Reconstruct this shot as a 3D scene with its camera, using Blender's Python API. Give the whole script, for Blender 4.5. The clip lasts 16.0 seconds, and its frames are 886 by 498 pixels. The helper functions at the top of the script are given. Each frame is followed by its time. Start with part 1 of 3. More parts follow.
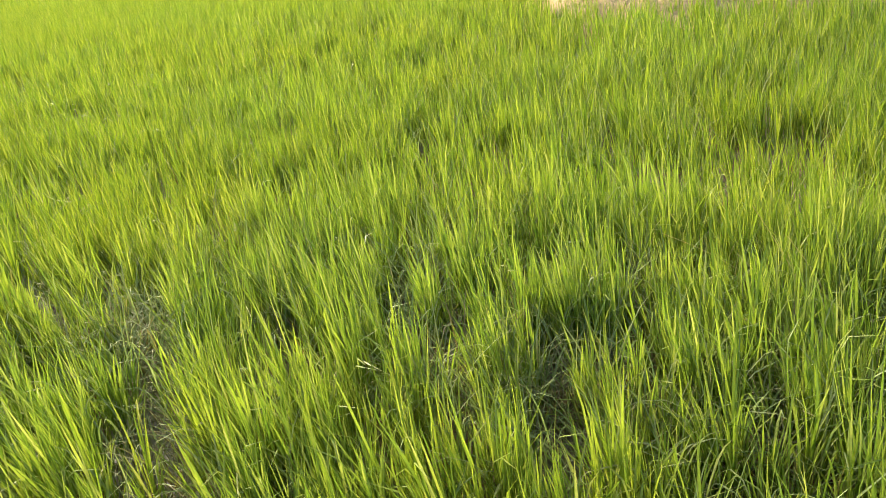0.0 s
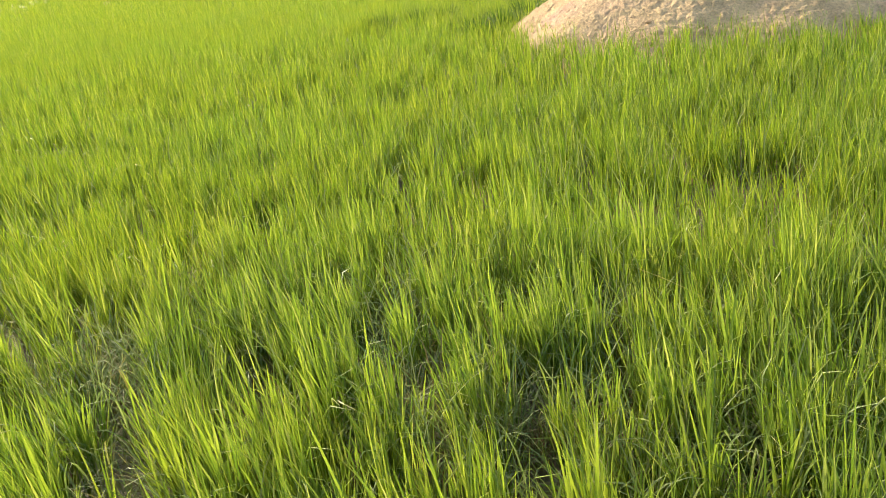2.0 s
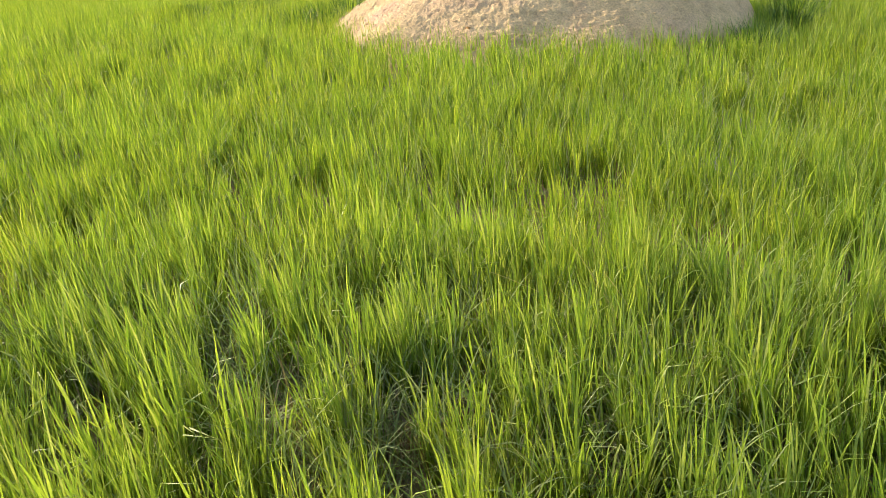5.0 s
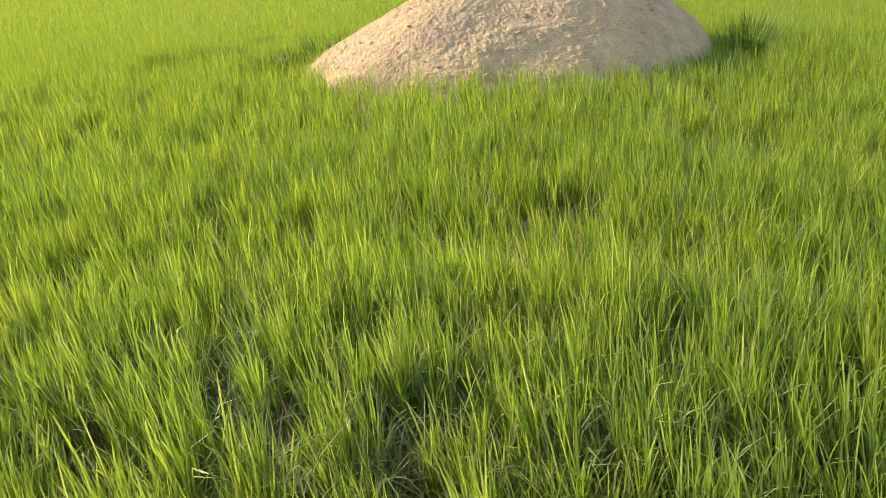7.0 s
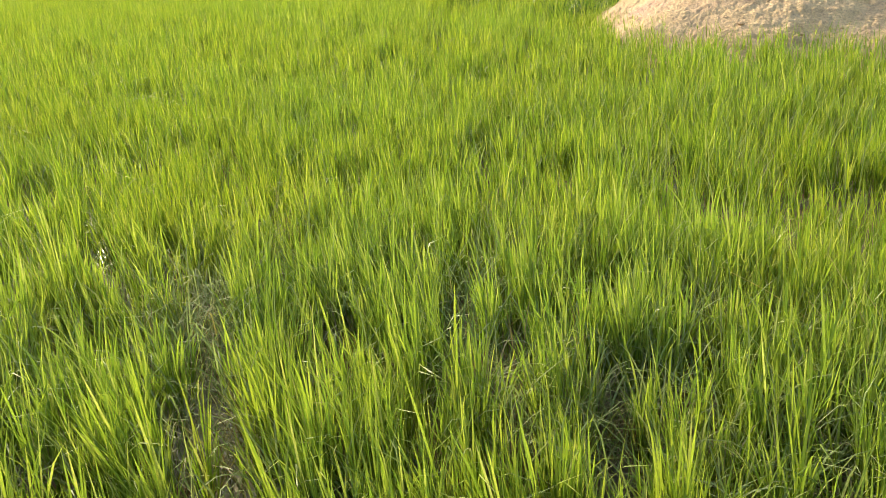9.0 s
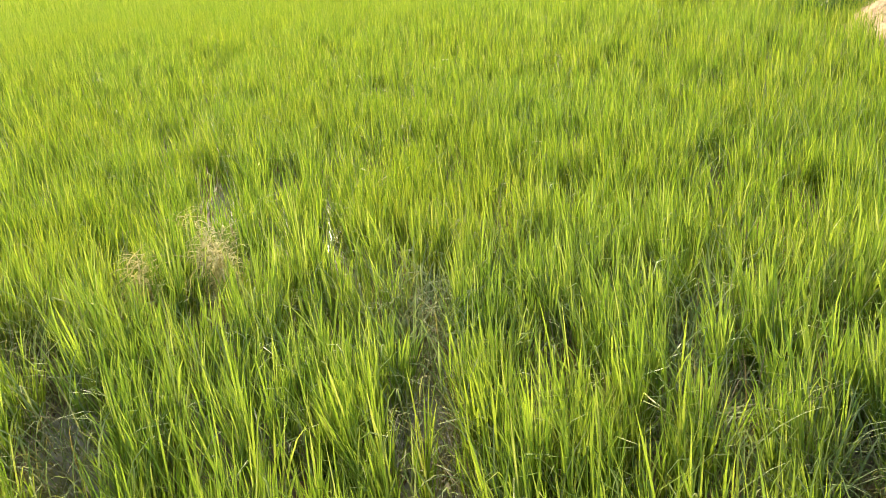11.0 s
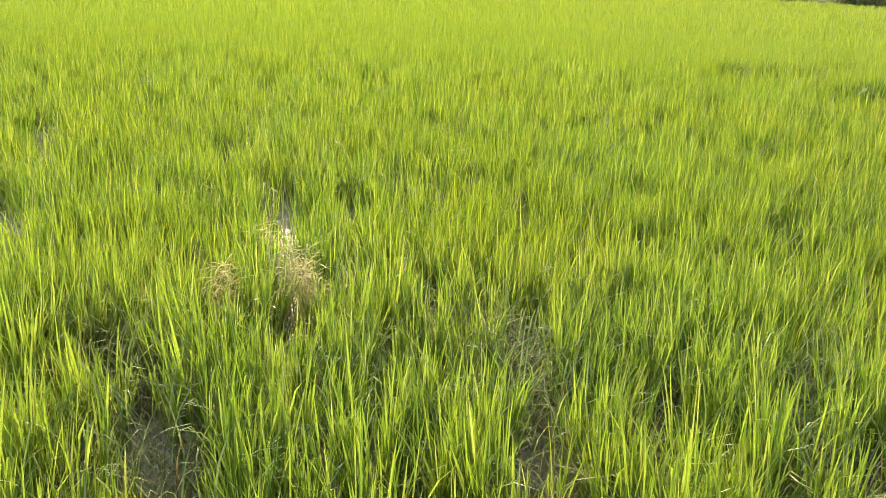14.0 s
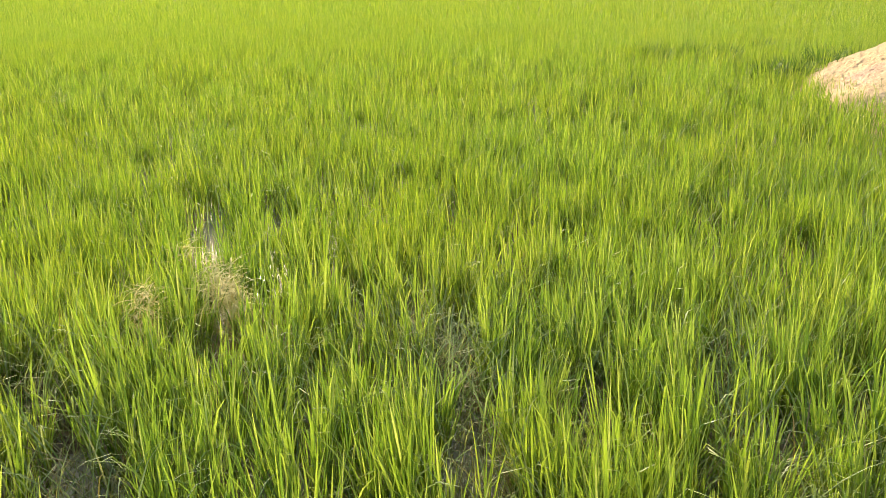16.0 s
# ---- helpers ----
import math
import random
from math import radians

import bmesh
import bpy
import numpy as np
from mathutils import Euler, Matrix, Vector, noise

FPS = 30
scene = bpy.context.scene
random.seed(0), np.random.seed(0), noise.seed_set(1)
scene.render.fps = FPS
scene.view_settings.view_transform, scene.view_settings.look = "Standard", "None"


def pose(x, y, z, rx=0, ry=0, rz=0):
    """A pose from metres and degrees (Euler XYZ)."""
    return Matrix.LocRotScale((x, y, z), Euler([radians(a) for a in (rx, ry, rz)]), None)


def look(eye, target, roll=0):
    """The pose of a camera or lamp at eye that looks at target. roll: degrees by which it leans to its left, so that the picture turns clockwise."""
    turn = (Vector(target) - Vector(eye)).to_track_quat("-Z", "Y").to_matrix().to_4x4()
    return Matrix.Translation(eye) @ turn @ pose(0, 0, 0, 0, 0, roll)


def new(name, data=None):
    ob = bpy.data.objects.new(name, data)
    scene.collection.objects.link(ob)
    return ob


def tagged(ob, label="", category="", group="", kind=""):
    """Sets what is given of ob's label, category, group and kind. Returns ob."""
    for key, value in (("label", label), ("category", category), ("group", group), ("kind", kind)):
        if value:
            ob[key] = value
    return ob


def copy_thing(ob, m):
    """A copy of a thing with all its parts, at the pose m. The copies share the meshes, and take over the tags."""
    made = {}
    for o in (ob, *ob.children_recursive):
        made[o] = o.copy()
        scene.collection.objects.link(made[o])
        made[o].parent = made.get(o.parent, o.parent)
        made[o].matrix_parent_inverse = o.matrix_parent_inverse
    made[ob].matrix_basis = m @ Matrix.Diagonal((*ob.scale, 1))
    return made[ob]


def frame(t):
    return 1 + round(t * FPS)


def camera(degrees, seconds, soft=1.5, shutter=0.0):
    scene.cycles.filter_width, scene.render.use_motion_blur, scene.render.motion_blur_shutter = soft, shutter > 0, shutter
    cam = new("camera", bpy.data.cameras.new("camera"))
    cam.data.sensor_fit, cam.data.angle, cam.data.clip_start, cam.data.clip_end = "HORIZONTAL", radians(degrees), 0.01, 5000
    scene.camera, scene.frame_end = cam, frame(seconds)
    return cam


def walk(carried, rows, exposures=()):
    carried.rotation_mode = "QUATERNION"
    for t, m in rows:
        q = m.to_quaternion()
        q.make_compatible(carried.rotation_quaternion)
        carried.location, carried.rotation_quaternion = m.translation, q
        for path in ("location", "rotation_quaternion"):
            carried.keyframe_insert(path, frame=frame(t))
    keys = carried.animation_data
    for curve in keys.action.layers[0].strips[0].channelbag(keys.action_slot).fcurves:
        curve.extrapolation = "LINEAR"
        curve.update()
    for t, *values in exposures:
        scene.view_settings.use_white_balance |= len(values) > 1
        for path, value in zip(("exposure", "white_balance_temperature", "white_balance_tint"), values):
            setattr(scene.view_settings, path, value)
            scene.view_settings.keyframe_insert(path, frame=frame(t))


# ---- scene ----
cam = camera(63.5, 16.0, soft=0.8)
PATH = [
    (0, (0.499, 0.195, 1.431), (0.240, 1.972, 0.551), -7.3),
    (0.5, (0.498, 0.196, 1.443), (0.145, 1.977, 0.605), -8.3),
    (1, (0.496, 0.188, 1.442), (0.084, 1.982, 0.661), -7.1),
    (1.5, (0.518, 0.197, 1.438), (0.171, 2.001, 0.647), -6.7),
    (2, (0.526, 0.209, 1.440), (0.315, 2.027, 0.634), -6.9),
    (2.5, (0.501, 0.219, 1.433), (0.224, 2.012, 0.590), -6.2),
    (3, (0.514, 0.232, 1.427), (0.233, 2.019, 0.573), -6.4),
    (3.5, (0.533, 0.236, 1.439), (0.396, 2.049, 0.606), -6.3),
    (4, (0.519, 0.234, 1.430), (0.514, 2.041, 0.573), -5.0),
    (4.5, (0.460, 0.257, 1.448), (0.580, 2.077, 0.628), -3.8),
    (5, (0.405, 0.278, 1.454), (0.700, 2.065, 0.606), -1.3),
    (5.2, (0.396, 0.281, 1.456), (0.805, 2.055, 0.628), 0.5),
    (5.5, (0.390, 0.278, 1.458), (0.935, 2.021, 0.642), 1.0),
    (5.9, (0.376, 0.266, 1.462), (1.007, 1.987, 0.662), 0.7),
    (6.3, (0.361, 0.248, 1.469), (0.979, 1.980, 0.683), -0.6),
    (6.7, (0.347, 0.229, 1.475), (0.861, 2.002, 0.705), -2.1),
    (7, (0.341, 0.218, 1.479), (0.717, 2.030, 0.721), -3.1),
    (7.3, (0.339, 0.211, 1.481), (0.531, 2.058, 0.737), -3.7),
    (7.5, (0.344, 0.202, 1.484), (0.361, 2.068, 0.764), -4.3),
    (8, (0.369, 0.166, 1.444), (0.172, 2.009, 0.692), -1.7),
    (8.2, (0.377, 0.168, 1.433), (0.142, 1.977, 0.614), -1.1),
    (8.7, (0.379, 0.171, 1.435), (0.084, 1.963, 0.597), -1.5),
    (9.2, (0.380, 0.177, 1.443), (0.004, 1.950, 0.597), -2.9),
    (9.7, (0.380, 0.184, 1.452), (-0.099, 1.929, 0.601), -4.5),
    (10.3, (0.378, 0.189, 1.456), (-0.251, 1.881, 0.595), -5.8),
    (10.4, (0.376, 0.192, 1.451), (-0.307, 1.855, 0.576), -6.6),
    (10.5, (0.372, 0.194, 1.455), (-0.356, 1.832, 0.569), -7.2),
    (10.9, (0.335, 0.192, 1.463), (-0.484, 1.809, 0.617), -5.7),
    (11, (0.282, 0.187, 1.490), (-0.573, 1.793, 0.659), -4.4),
    (11.1, (0.268, 0.198, 1.496), (-0.573, 1.813, 0.668), -2.1),
    (11.2, (0.259, 0.158, 1.513), (-0.629, 1.761, 0.713), -1.7),
    (11.5, (0.022, 0.070, 1.543), (-0.793, 1.727, 0.775), 2.2),
    (12, (-0.060, 0.055, 1.512), (-0.886, 1.726, 0.787), 1.0),
    (12.5, (-0.119, 0.064, 1.509), (-0.953, 1.733, 0.788), 0.8),
    (13, (-0.110, 0.057, 1.481), (-0.872, 1.726, 0.684), 2.3),
    (13.5, (-0.133, 0.038, 1.482), (-0.960, 1.696, 0.729), 2.7),
    (14, (-0.132, 0.033, 1.480), (-0.969, 1.694, 0.747), 2.7),
    (14.5, (-0.150, 0.036, 1.477), (-0.977, 1.690, 0.715), 3.2),
    (15, (-0.148, 0.046, 1.488), (-0.980, 1.709, 0.751), 3.1),
    (15.5, (-0.133, 0.037, 1.495), (-0.953, 1.711, 0.770), 2.6),
    (15.8, (-0.079, 0.061, 1.498), (-0.855, 1.772, 0.812), 3.1),
    (16, (-0.043, 0.077, 1.500), (-0.751, 1.795, 0.761), -0.1),
]
EXPOSURE = [(0, 1.25), (0.5, 1.23), (1, 1.16), (2, 1.11), (3.5, 1.15), (5.2, 1.12), (7.0, 1.02), (7.5, 0.98), (8.0, 0.73), (8.2, 0.89), (8.8, 1.10),
            (10.3, 1.20), (11, 1.30), (12.5, 1.28), (14.5, 1.28), (15.5, 1.29), (16, 1.18)]
WARMTH, TINT = 7000, 10
walk(cam, [(t, look(eye, target, roll)) for t, eye, target, roll in PATH], [(t, stops, WARMTH, TINT) for t, stops in EXPOSURE])

# ---- light ----
SUN_YAW, SUN_ELEV = 38.0, 23.5          # degrees to the left of +y, and above the horizon
sun_way = Vector((-math.sin(radians(SUN_YAW)) * math.cos(radians(SUN_ELEV)),
                  math.cos(radians(SUN_YAW)) * math.cos(radians(SUN_ELEV)),
                  math.sin(radians(SUN_ELEV))))
world = bpy.data.worlds.new("sky")
world.use_nodes = True
scene.world = world
wn = world.node_tree
sky = wn.nodes.new("ShaderNodeTexSky")
sky.sky_type, sky.sun_disc = "NISHITA", False
sky.sun_elevation, sky.sun_rotation = radians(SUN_ELEV), radians(-SUN_YAW)
sky.dust_density, sky.air_density = 1.9, 1.0
wn.nodes["Background"].inputs["Strength"].default_value = 0.15
wn.links.new(sky.outputs[0], wn.nodes["Background"].inputs["Color"])
sun = new("sun", bpy.data.lights.new("sun", "SUN"))
sun.data.energy, sun.data.angle, sun.data.color = 3.0, radians(0.8), (1.0, 0.9, 0.72)
sun.matrix_world = look(sun_way * 50, (0, 0, 0))


# ---- materials ----
def material(name, roughness=0.8):
    m = bpy.data.materials.new(name)
    m.use_nodes = True
    b = m.node_tree.nodes["Principled BSDF"]
    b.inputs["Roughness"].default_value = roughness
    return m, m.node_tree, b


def noise_node(t, scale, detail=4.0, vector=None, rough=0.6):
    n = t.nodes.new("ShaderNodeTexNoise")
    n.inputs["Scale"].default_value, n.inputs["Detail"].default_value = scale, detail
    n.inputs["Roughness"].default_value = rough
    if vector is None:
        vector = t.nodes.new("ShaderNodeTexCoord").outputs["Object"]
    t.links.new(vector, n.inputs["Vector"])
    return n.outputs["Fac"]


def ramp(t, fac, *stops):
    r = t.nodes.new("ShaderNodeValToRGB")
    while len(r.color_ramp.elements) < len(stops):
        r.color_ramp.elements.new(0.5)
    for e, (p, c) in zip(r.color_ramp.elements, stops):
        e.position, e.color = p, (*c, 1)
    t.links.new(fac, r.inputs["Fac"])
    return r.outputs["Color"]


def mixed(t, fac, a, b, blend="MIX"):
    n = t.nodes.new("ShaderNodeMix")
    n.data_type, n.blend_type = "RGBA", blend
    for value, socket in ((fac, n.inputs[0]), (a, n.inputs[6]), (b, n.inputs[7])):
        if isinstance(value, (float, int)):
            socket.default_value = value
        elif isinstance(value, tuple):
            socket.default_value = (*value, 1)
        else:
            t.links.new(value, socket)
    return n.outputs[2]


def bump(t, b, height, strength=0.5, distance=0.02):
    n = t.nodes.new("ShaderNodeBump")
    n.inputs["Strength"].default_value, n.inputs["Distance"].default_value = strength, distance
    t.links.new(height, n.inputs["Height"])
    t.links.new(n.outputs[0], b.inputs["Normal"])


def leaf_material(name, stops, tip, see_through=0.36, through_tint=(1.98, 2.06, 0.85), roughness=0.5, sheen=0.32):
    """A thin leaf: the light that falls on its far side shines through. UV: x picks the leaf's own colour, y runs along it."""
    m, t, b = material(name, roughness)
    geo = t.nodes.new("ShaderNodeNewGeometry")
    uv = t.nodes.new("ShaderNodeUVMap")
    split = t.nodes.new("ShaderNodeSeparateXYZ")
    t.links.new(uv.outputs[0], split.inputs[0])
    pick = split.outputs[0]
    colour = ramp(t, pick, *stops)
    patches = noise_node(t, 0.9, 3.0, geo.outputs["Position"])
    colour = mixed(t, ramp(t, patches, (0.38, (0, 0, 0)), (0.68, (1, 1, 1))), colour,
                   mixed(t, 1.0, colour, (1.1, 1.0, 0.8), "MULTIPLY"))
    streak = noise_node(t, 60.0, 3.0, geo.outputs["Position"])
    colour = mixed(t, 0.5, colour, ramp(t, streak, (0.3, (0.72, 0.75, 0.7)), (0.7, (1.2, 1.18, 1.2))), "MULTIPLY")
    along = t.nodes.new("ShaderNodeMath")
    along.operation = "MULTIPLY"
    t.links.new(split.outputs[1], along.inputs[0])
    t.links.new(pick, along.inputs[1])
    colour = mixed(t, ramp(t, along.outputs[0], (0.80, (0, 0, 0)), (0.97, (1, 1, 1))), colour, tip)
    t.links.new(colour, b.inputs["Base Color"])
    b.inputs["Specular IOR Level"].default_value = sheen
    glow = t.nodes.new("ShaderNodeBsdfTranslucent")
    t.links.new(mixed(t, 1.0, colour, through_tint, "MULTIPLY"), glow.inputs["Color"])
    both = t.nodes.new("ShaderNodeMixShader")
    both.inputs[0].default_value = see_through
    t.links.new(b.outputs[0], both.inputs[1])
    t.links.new(glow.outputs[0], both.inputs[2])
    t.links.new(both.outputs[0], t.nodes["Material Output"].inputs["Surface"])
    return m


GREEN = leaf_material("rice_leaf", ((0.0, (0.105, 0.18, 0.028)), (0.35, (0.175, 0.26, 0.038)), (0.72, (0.25, 0.318, 0.05)),
                                    (0.88, (0.29, 0.345, 0.075)), (1.0, (0.34, 0.375, 0.13))), (0.32, 0.315, 0.12))
CLUMP = leaf_material("clump_leaf", ((0.0, (0.115, 0.19, 0.033)), (0.35, (0.185, 0.267, 0.046)), (0.72, (0.255, 0.322, 0.062)),
                                     (0.88, (0.29, 0.345, 0.09)), (1.0, (0.34, 0.375, 0.145))), (0.33, 0.315, 0.135), 0.35, (2.0, 2.08, 0.95), 0.44, 0.42)
PALE = leaf_material("pale_leaf", ((0.0, (0.16, 0.23, 0.08)), (0.5, (0.23, 0.29, 0.12)), (1.0, (0.27, 0.31, 0.15))), (0.31, 0.31, 0.15), 0.3, (1.8, 1.85, 1.2), 0.58, 0.22)
DRY = leaf_material("dry_leaf", ((0.0, (0.17, 0.13, 0.07)), (0.5, (0.26, 0.25, 0.14)), (1.0, (0.36, 0.36, 0.21))),
                    (0.40, 0.31, 0.15), 0.3, roughness=0.68)
STRAW = leaf_material("straw", ((0.0, (0.40, 0.36, 0.15)), (0.5, (0.52, 0.48, 0.22)), (1.0, (0.62, 0.56, 0.30))),
                      (0.52, 0.44, 0.19), 0.42, through_tint=(1.5, 1.5, 1.2), roughness=0.72)
# Leaves on the far bank: distance haze is put into this greyed colour.
BRUSH = leaf_material("hazy_leaf", ((0.0, (0.14, 0.17, 0.07)), (0.5, (0.19, 0.22, 0.10)), (1.0, (0.25, 0.27, 0.14))), (0.3, 0.3, 0.16), 0.22, (1.4, 1.5, 1.0), 0.75)
HEDGE = leaf_material("shrub_leaf", ((0.0, (0.13, 0.15, 0.065)), (0.5, (0.18, 0.20, 0.085)), (1.0, (0.24, 0.25, 0.12))),
                      (0.16, 0.16, 0.07), 0.18, (1.3, 1.4, 0.9), 0.75)


def mud_material():
    m, t, b = material("wet_mud", 0.45)
    b.inputs["Specular IOR Level"].default_value = 0.25
    big, fine = noise_node(t, 1.7, 5.0), noise_node(t, 34.0, 6.0)
    colour = ramp(t, big, (0.3, (0.19, 0.13, 0.07)), (0.46, (0.31, 0.24, 0.14)), (0.58, (0.36, 0.19, 0.09)), (0.72, (0.28, 0.21, 0.125)))
    colour = mixed(t, 0.5, colour, ramp(t, fine, (0.3, (0.3, 0.3, 0.3)), (0.7, (1, 1, 1))), "MULTIPLY")
    t.links.new(colour, b.inputs["Base Color"])
    t.links.new(ramp(t, noise_node(t, 5.0), (0.35, (0.3, 0.3, 0.3)), (0.65, (0.8, 0.8, 0.8))), b.inputs["Roughness"])
    bump(t, b, fine, 0.6, 0.015)
    return m


def water_material():
    m, t, b = material("muddy_water", 0.035)
    colour = ramp(t, noise_node(t, 2.2, 4.0), (0.3, (0.36, 0.31, 0.22)), (0.7, (0.43, 0.37, 0.265)))
    t.links.new(colour, b.inputs["Base Color"])
    b.inputs["IOR"].default_value = 1.33
    b.inputs["Specular IOR Level"].default_value = 0.5
    bump(t, b, noise_node(t, 9.0, 2.0), 0.12, 0.01)
    return m


def earth_material(name, a, c, d, size=1.0):
    m, t, b = material(name, 0.92)
    big, mid, fine = noise_node(t, 0.8 * size, 4.0), noise_node(t, 6.0 * size, 5.0), noise_node(t, 48.0 * size, 6.0)
    colour = ramp(t, big, (0.32, a), (0.5, c), (0.68, d))
    colour = mixed(t, 0.55, colour, ramp(t, mid, (0.3, (0.55, 0.5, 0.46)), (0.65, (1.1, 1.08, 1.02))), "MULTIPLY")
    colour = mixed(t, 0.5, colour, ramp(t, fine, (0.32, (0.5, 0.47, 0.45)), (0.6, (1.15, 1.15, 1.1))), "MULTIPLY")
    t.links.new(colour, b.inputs["Base Color"])
    b.inputs["Specular IOR Level"].default_value = 0.2
    bump(t, b, fine, 0.8, 0.02)
    return m


MUD, WATER = mud_material(), water_material()
SOIL = earth_material("dry_sandy_soil", (0.69, 0.47, 0.28), (0.75, 0.53, 0.295), (0.70, 0.45, 0.315))
BANK = earth_material("bank_earth", (0.19, 0.23, 0.08), (0.22, 0.25, 0.10), (0.16, 0.195, 0.06), 0.6)
BARK = earth_material("bark", (0.09, 0.08, 0.065), (0.13, 0.115, 0.09), (0.10, 0.09, 0.07), 3.0)


# ---- mesh helpers ----
def mesh_of(name, verts, faces, mat, uv=None, smooth=True):
    me = bpy.data.meshes.new(name)
    me.from_pydata(verts, [], faces)
    if uv is not None:
        layer = me.uv_layers.new(name="UVMap")
        idx = np.empty(len(me.loops), dtype=np.int32)
        me.loops.foreach_get("vertex_index", idx)
        layer.data.foreach_set("uv", np.ascontiguousarray(uv[idx], dtype=np.float32).ravel())
    me.polygons.foreach_set("use_smooth", np.full(len(me.polygons), smooth))
    me.materials.append(mat)
    me.update()
    return me


def part(name, me, parent, label=""):
    ob = new(name, me)
    ob.parent = parent
    return tagged(ob, label)


def blades(rng, base, length, lean, turn, bend, width, steps=4, twist=0.6, stem=1.0):
    """Verts, faces and UV of grass blades, from arrays with one entry a blade: tapered strips that lean towards turn and bend over. stem: 1 where
    the lower third is a thin sheath."""
    n = len(base)
    rows = steps + 1
    s = {1: [0, 1], 2: [0, 0.55, 1], 3: [0, 0.36, 0.68, 1], 4: [0, 0.32, 0.5, 0.75, 1]}.get(steps) or np.linspace(0, 1, rows)
    s = np.array(s, float)
    free = np.clip((s - 0.3 * stem) / (1 - 0.3 * stem), 0, 1)
    tilt = lean[:, None] + bend[:, None] * free[None] ** rng.uniform(0.8, 3.5, n)[:, None]
    step = length[:, None] * np.diff(s)[None]
    mid = np.concatenate([np.zeros((n, 1)), np.cumsum(np.sin(tilt[:, 1:]) * step, 1)], 1)
    up = np.concatenate([np.zeros((n, 1)), np.cumsum(np.cos(tilt[:, 1:]) * step, 1)], 1)
    way = np.stack([np.cos(turn), np.sin(turn)], -1)
    centre = np.empty((n, rows, 3))
    centre[..., :2] = base[:, None, :2] + mid[..., None] * way[:, None]
    centre[..., 2] = base[:, 2:3] + up
    side = turn + np.pi / 2 + rng.uniform(-twist, twist, n)
    across = np.zeros((n, rows, 3))
    across[..., 0], across[..., 1] = np.cos(side)[:, None], np.sin(side)[:, None]
    shape = np.interp(s, [0, 0.33, 0.52, 0.75, 1], [1 - 0.5 * stem, 1 - 0.42 * stem, 1.0, 0.8, 0.04])
    half = 0.5 * width[:, None] * shape[None]
    cols = 2
    verts = np.empty((n, rows, cols, 3))
    verts[:, :, 0] = centre - across * half[..., None]
    verts[:, :, -1] = centre + across * half[..., None]
    a = (np.arange(n)[:, None, None] * rows * cols + np.arange(steps)[None, :, None] * cols + np.arange(cols - 1)[None, None])
    faces = np.stack([a, a + 1, a + 1 + cols, a + cols], -1).reshape(-1, 4)
    uv = np.empty((n, rows, cols, 2))
    uv[..., 0], uv[..., 1] = rng.uniform(0, 1, n)[:, None, None], s[None, :, None]
    return verts.reshape(-1, 3), faces, uv.reshape(-1, 2)


def joined(*sets):
    at, V, F, U = 0, [], [], []
    for v, f, u in sets:
        V.append(v), F.append(f + at), U.append(u)
        at += len(v)
    return np.concatenate(V), np.concatenate(F), np.concatenate(U)


rng = np.random.default_rng(7)

# ---- ground, water and land ----
# Openings in the stand where mud and water show: x, y, radius.
GAPS = [(-0.80, 1.96, 0.12), (-0.56, 1.64, 0.12), (0.17, 2.10, 0.11), (0.12, 1.95, 0.08), (-1.60, 1.17, 0.13),
        (0.10, 2.75, 0.12), (0.07, 2.50, 0.09), (-0.28, 1.80, 0.10), (-1.93, 1.46, 0.12), (-2.18, 1.50, 0.10),
        (-1.22, 2.16, 0.07), (-1.04, 2.32, 0.07), (-0.93, 2.09, 0.07), (0.57, 1.90, 0.08), (0.84, 2.44, 0.10),
        (1.44, 2.80, 0.05), (0.44, 2.30, 0.08), (-0.41, 2.07, 0.07), (1.03, 1.89, 0.07), (1.57, 2.13, 0.08),
        (-2.27, 3.22, 0.06), (-1.30, 1.28, 0.07), (0.13, 5.15, 0.09), (-0.90, 4.42, 0.12),
        (-5.70, 5.70, 0.20), (-0.88, 3.04, 0.08), (-3.42, 2.70, 0.14)]
# Narrow open lanes of water, from their far end towards the path: end, start, radius.
LANES = [((-3.39, 4.07), (-1.95, 2.20), 0.06), ((-2.68, 3.58), (-1.70, 2.20), 0.045), ((-2.20, 3.42), (-1.40, 2.38), 0.035),
         ((-0.90, 2.10), (-0.30, 1.30), 0.08), ((-1.80, 1.32), (-1.15, 0.80), 0.085), ((0.16, 2.12), (0.26, 1.60), 0.055), ((0.57, 2.02), (0.55, 1.45), 0.07),
         ((0.84, 2.44), (0.76, 1.95), 0.055), ((0.10, 2.76), (0.05, 2.36), 0.065), ((-0.92, 2.32), (-0.72, 1.95), 0.06)]
for (x0, y0), (x1, y1), r in LANES:
    GAPS += [(x0 + (x1 - x0) * k / 12, y0 + (y1 - y0) * k / 12, r) for k in range(13)]
# Withered tufts of straw stand free: x, y, radius, leaves.
TUFTS = [(-1.95, 2.26, 0.075, 250), (-1.82, 2.12, 0.075, 270), (-2.04, 1.93, 0.065, 190), (-2.28, 2.42, 0.06, 80)]
GAPS += [(x, y, r * 1.05) for x, y, r, _ in TUFTS[:3]]
GAPS += [(x + 0.16 * k, y - 0.2 * k, 0.07) for x, y, r, _ in TUFTS[:3] for k in (0.5, 0.9)]
gaps = np.array(GAPS)

# The heap of earth: centre and its half widths at the foot.
HEAP = (3.2, 9.8)
HEAP_TOP = 1.5


